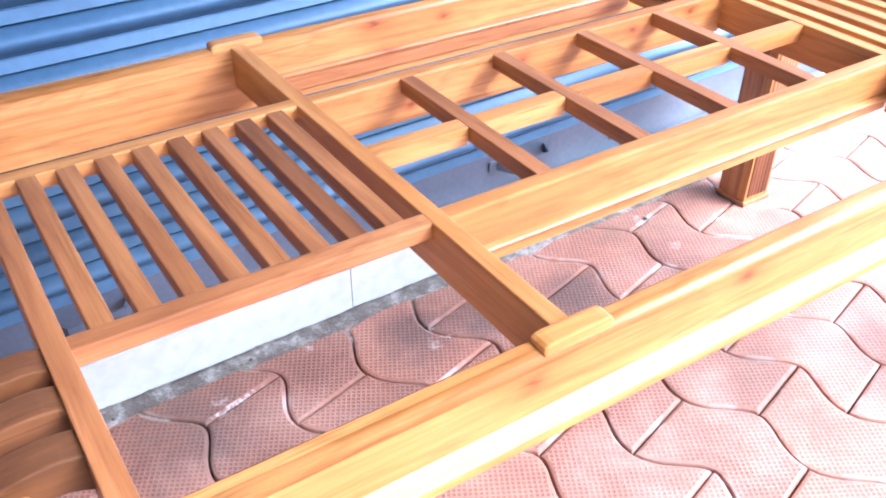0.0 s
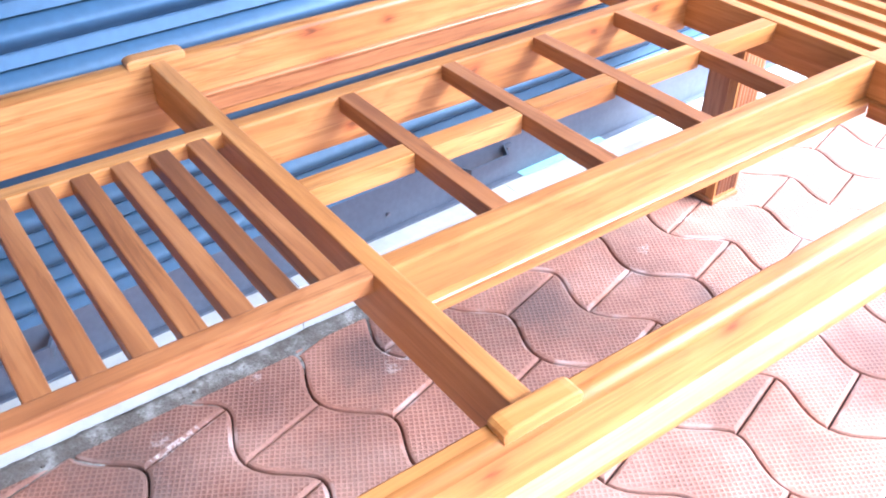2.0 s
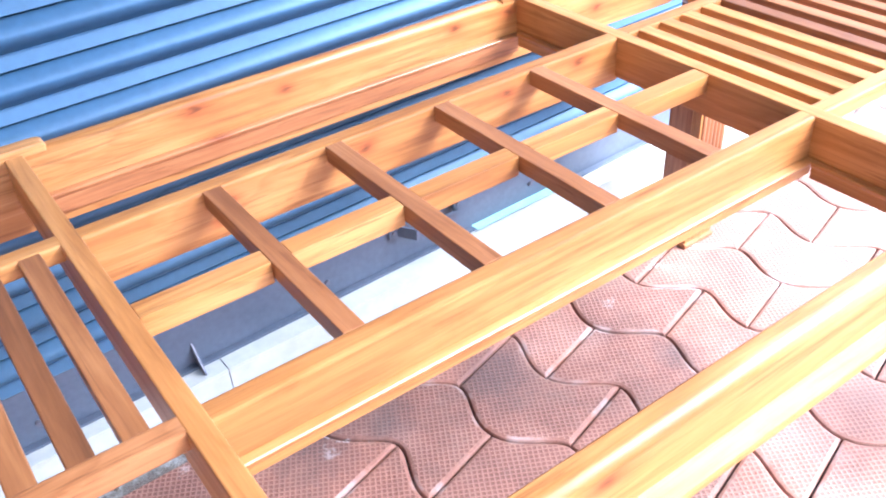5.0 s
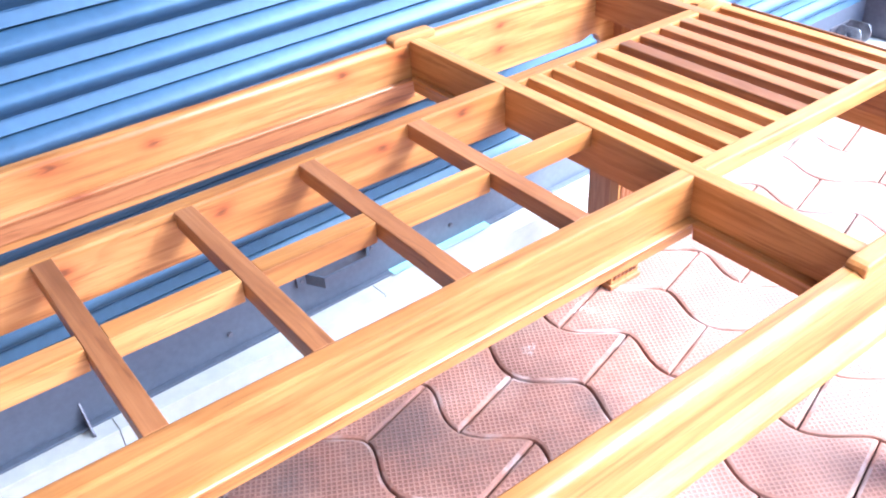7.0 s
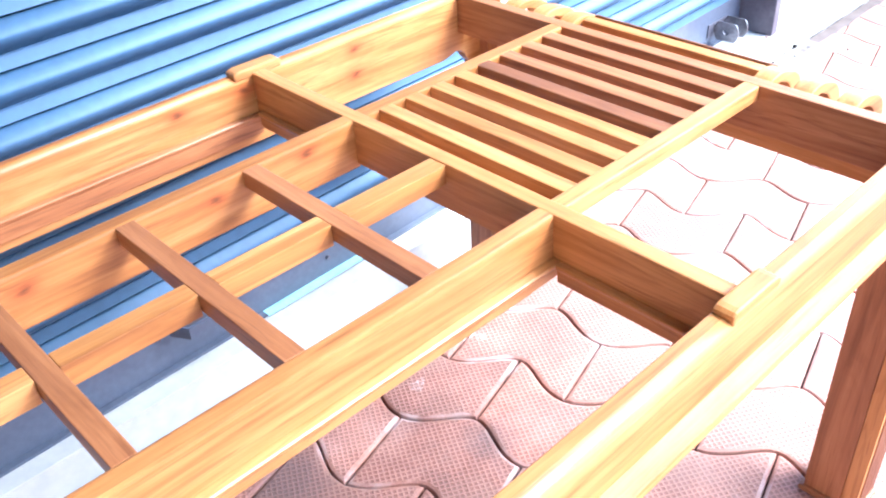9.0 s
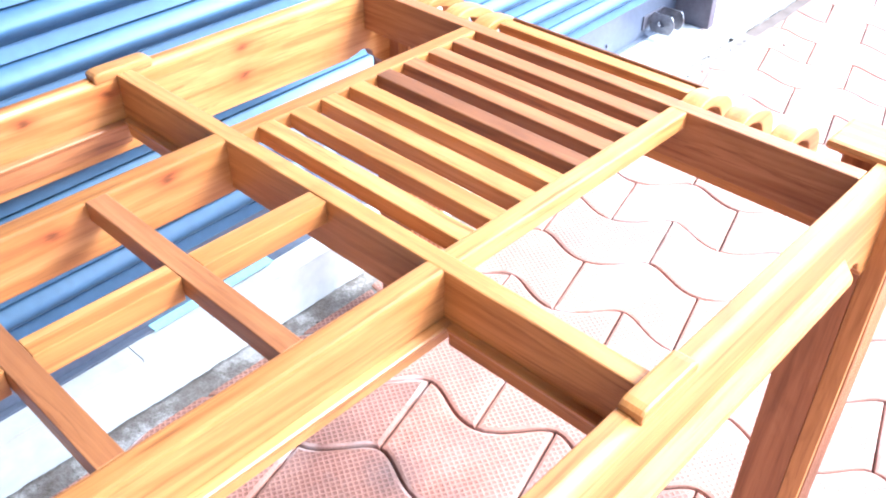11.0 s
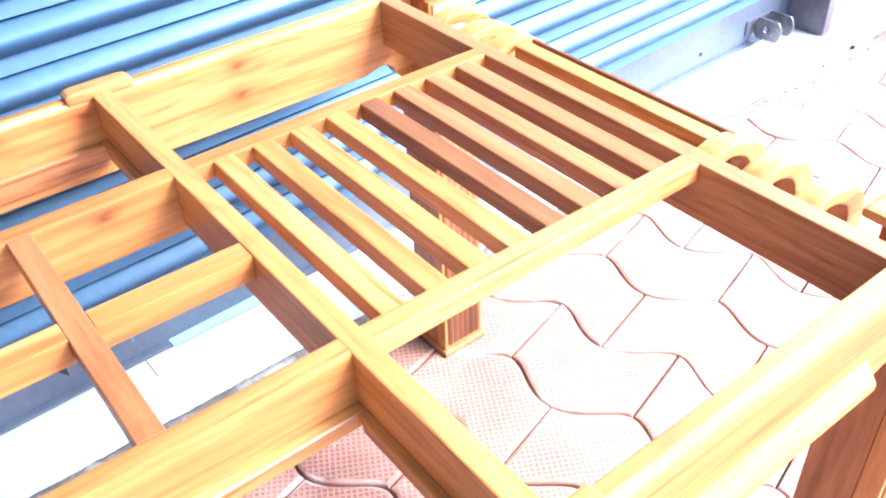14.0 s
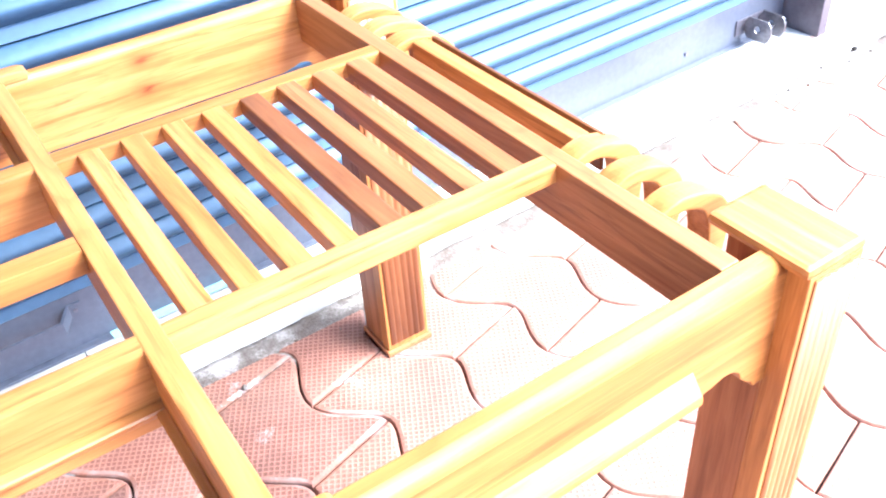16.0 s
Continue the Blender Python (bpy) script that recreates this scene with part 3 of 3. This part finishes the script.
# unseen slab, added so that its soft shade falls on the left and rear
canopy = thing("canopy", "unseen grey slab added overhead to shade the left and rear", "canopy", kind="structure")
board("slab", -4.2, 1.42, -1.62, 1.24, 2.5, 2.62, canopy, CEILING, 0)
# two unseen walls, added to hold back left and front-left skylight
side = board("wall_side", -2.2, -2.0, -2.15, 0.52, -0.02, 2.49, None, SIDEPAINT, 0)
tagged(side, "unseen cream wall added to limit light from the left", "wall", kind="structure")
sky_block = board("wall_neighbour", -2.2, -2.0, -9.0, -2.151, -0.02, 3.6, None, SIDEPAINT, 0)
tagged(sky_block, "unseen cream wall added to block the front-left sky", "wall", kind="structure")
# unseen wall, added to cut low skylight reaching under the table
low_block = board("wall_opposite", -14, 16, -8.8, -8.6, -0.02, 2.6, None, DARKPAINT, 0)
tagged(low_block, "unseen dull wall added to block low skylight", "wall", kind="structure")
guide = thing("shutter_guide", "dark grey steel guide channel beside the shutter", "guide channel", kind="structure")
guide.matrix_basis = YAW
board("channel", 2.482, 2.520, Y_SHUT - 0.125, Y_SHUT + 0.06, 0.1155, 2.49, guide, DARKSTEEL, 0.002)

# ---- paving ----
S0, QV, PV, AV = Vector((0.7226, 0.3632)), Vector((-0.1845, -0.0516)), Vector((0.0677, -0.2586)), Vector((0.0977, -0.1136))
BULGE = AV - PV / 2


def wave(s):
    """A point of the wavy edge, from the start of a paver, s in paver lengths."""
    w = 0.5 - 0.5 * math.cos(2 * math.pi * s)
    return PV * (s + 0.028 * math.sin(2 * math.pi * s)) + BULGE * w


def paver_bm(phase):
    n, gap, bev = 16, 0.0018, 0.0075
    one = [wave(phase + i / n) for i in range(n + 1)]
    two = [p + QV for p in one]
    loop = one + two[::-1]
    mid = sum(loop, Vector((0, 0))) / len(loop)
    loop = [p - mid for p in loop]
    if sum(a.cross(b) for a, b in zip(loop, loop[1:] + loop[:1])) < 0:
        loop = loop[::-1]

    def shrunk(d):
        out = []
        for i, p in enumerate(loop):
            a, c = loop[i - 1], loop[(i + 1) % len(loop)]
            e1, e2 = (p - a).normalized(), (c - p).normalized()
            n1, n2 = Vector((-e1.y, e1.x)), Vector((-e2.y, e2.x))
            m = n1 + n2
            out.append(p + m * (d / max(0.4, 1 + n1.dot(n2))))
        return out

    bm = bmesh.new()
    rings = [[bm.verts.new((p.x, p.y, z)) for p in shrunk(d)] for d, z in ((gap, -0.03), (gap, -0.006), (gap + 0.002, -0.002), (gap + bev, 0.0))]
    k = len(loop)
    for r0, r1 in zip(rings, rings[1:]):
        for i in range(k):
            bm.faces.new((r0[i], r0[(i + 1) % k], r1[(i + 1) % k], r1[i])).material_index = 1
    top = rings[-1]
    # top in strips across the paver
    for i in range(n):
        bm.faces.new((top[i], top[i + 1], top[k - 2 - i], top[k - 1 - i])).material_index = 0
    bmesh.ops.recalc_face_normals(bm, faces=bm.faces[:])
    return bm, mid


paving = thing("paving", "worn red wave-shaped concrete pavers with studded faces", "paving", kind="structure")
shapes = []
for phase in (0.5, 0.0):
    bm, mid = paver_bm(phase)
    me = bpy.data.meshes.new("paver")
    bm.to_mesh(me)
    bm.free()
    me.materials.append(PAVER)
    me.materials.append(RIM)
    shapes.append((me, mid))
rng = random.Random(4)
rest_v, rest_f = [], []
spots = []
for k in range(-60, 22):
    me, mid = shapes[k % 2]
    for n in range(-14, 26):
        p = S0 + QV * k + PV * n + mid
        if -1.95 < p.x < 7.5 and -4.6 < p.y < 0.95 or -3.2 < p.x < 7.5 and 0.55 < p.y < 0.95:
            spots.append((k % 2, p))
near = sorted(spots, key=lambda s: (s[1].x - 0.7) ** 2 * 0.5 + (s[1].y - 0.1) ** 2)
for i, (odd, p) in enumerate(near):
    me, _ = shapes[odd]
    edge = 0.525 + 0.021 * p.x
    if p.y > edge - 0.15:
        me = me.copy()
        bm = bmesh.new()
        bm.from_mesh(me)
        cut = bmesh.ops.bisect_plane(bm, geom=bm.verts[:] + bm.edges[:] + bm.faces[:], plane_co=(0, edge - p.y + rng.uniform(-0.006, 0.004), 0), plane_no=(-0.021, 1, 0), clear_outer=True)
        rim = [e for e in cut["geom_cut"] if isinstance(e, bmesh.types.BMEdge)]
        if rim:
            bmesh.ops.edgeloop_fill(bm, edges=rim)
        if len(bm.verts) < 8:
            bm.free()
            continue
        bm.to_mesh(me)
        bm.free()
    m = pose(p.x, p.y, rng.uniform(-0.0012, 0.0008), rng.uniform(-0.3, 0.3), rng.uniform(-0.3, 0.3), rng.uniform(-0.5, 0.5))
    if i < 290:
        o = new("paver", me)
        o.parent = paving
        o.matrix_basis = m
    else:
        base = len(rest_v)
        rest_v += [m @ v.co for v in me.vertices]
        rest_f += [[base + j for j in f.vertices] for f in me.polygons]
rest = bpy.data.meshes.new("far_pavers")
rest.from_pydata(rest_v, [], rest_f)
rest.materials.append(PAVER)
tagged(new("far_pavers", rest), "red wave-shaped pavers farther off", kind="stuff").parent = paving
bm = bmesh.new()
nx, ny = 520, 9
grid = []
for i in range(nx + 1):
    x = -1.6 + 4.4 * i / nx
    row = []
    for j in range(ny + 1):
        v = j / ny
        y = 0.475 + 0.1008 * v + (0.0 if j in (0, ny) else 0.003 * noise.noise(Vector((x * 40, j * 3.1, 5))))
        lump = noise.noise(Vector((x * 14, y * 22, 1.5))) + 0.6 * noise.noise(Vector((x * 55, y * 55, 7.5))) + 0.35 * noise.noise(Vector((x * 130, y * 130, 2.5)))
        row.append(bm.verts.new((x, y, -0.0062 + 0.0042 * lump + 0.004 * v)))
    grid.append(row)
for c0, c1 in zip(grid, grid[1:]):
    for j in range(ny):
        bm.faces.new((c0[j], c1[j], c1[j + 1], c0[j + 1])).smooth = True
rim = [e for e in bm.edges if e.is_boundary]
skirt = bmesh.ops.extrude_edge_only(bm, edges=rim)
for v in skirt["geom"]:
    if isinstance(v, bmesh.types.BMVert):
        v.co.z = -0.03
bmesh.ops.recalc_face_normals(bm, faces=bm.faces[:])
strip = part("mortar_strip", bm, MORTAR, None, m=STEP)
tagged(strip, "rough grey mortar strip along the step", "mortar", kind="structure")

paper = board("paper_strip", 0.492, 0.780, Y_SHUT - 0.027, Y_SHUT - 0.0034, 0.1217, 0.1223, None, PAPER, 0)
paper.matrix_basis = YAW @ paper.matrix_basis
tagged(paper, "pale blue paper strip lying on the lip of the shutter", "paper strip")


def pebble(x, y, z, size, seed, material=MORTAR, label="small grey stone chip on the red paving"):
    bm = bmesh.new()
    bmesh.ops.create_icosphere(bm, subdivisions=2, radius=size)
    for v in bm.verts:
        v.co *= 1 + 0.35 * noise.noise(v.co * (1.2 / size) + Vector((seed, 0, 0)))
        v.co.z *= 0.6
    low = min(v.co.z for v in bm.verts)
    for f in bm.faces:
        f.smooth = True
    ob = part("pebble", bm, material, None, m=pose(x, y, z - low))
    return tagged(ob, label, "pebble", "stone chips")


for i in range(18):
    x = rng.uniform(-0.9, 1.2)
    pebble(x, 0.550 + 0.021 * x + rng.uniform(-0.028, 0.028), -0.0068, rng.uniform(0.0025, 0.005), i, GRAVEL)
pebble(0.64, 0.478, 0.0002, 0.007, 40)
# dark crumbs along the far joints
for i, (x, y, size) in enumerate(((2.42, 0.630, 0.010), (2.386, 0.639, 0.007), (2.497, 0.653, 0.008), (2.407, 0.572, 0.006), (2.30, 0.592, 0.006), (2.264, 0.586, 0.005), (2.342, 0.587, 0.006), (2.69, 0.628, 0.014), (2.714, 0.590, 0.006), (2.613, 0.588, 0.007), (2.779, 0.478, 0.008), (2.625, 0.644, 0.007), (2.733, 0.662, 0.007), (2.808, 0.672, 0.015), (2.45, 0.60, 0.005), (2.52, 0.615, 0.006))):
    pebble(x, y, 0.0002, 0.6 * size, 50 + i, CRUMB, "small dark crumb of dirt on the paving")
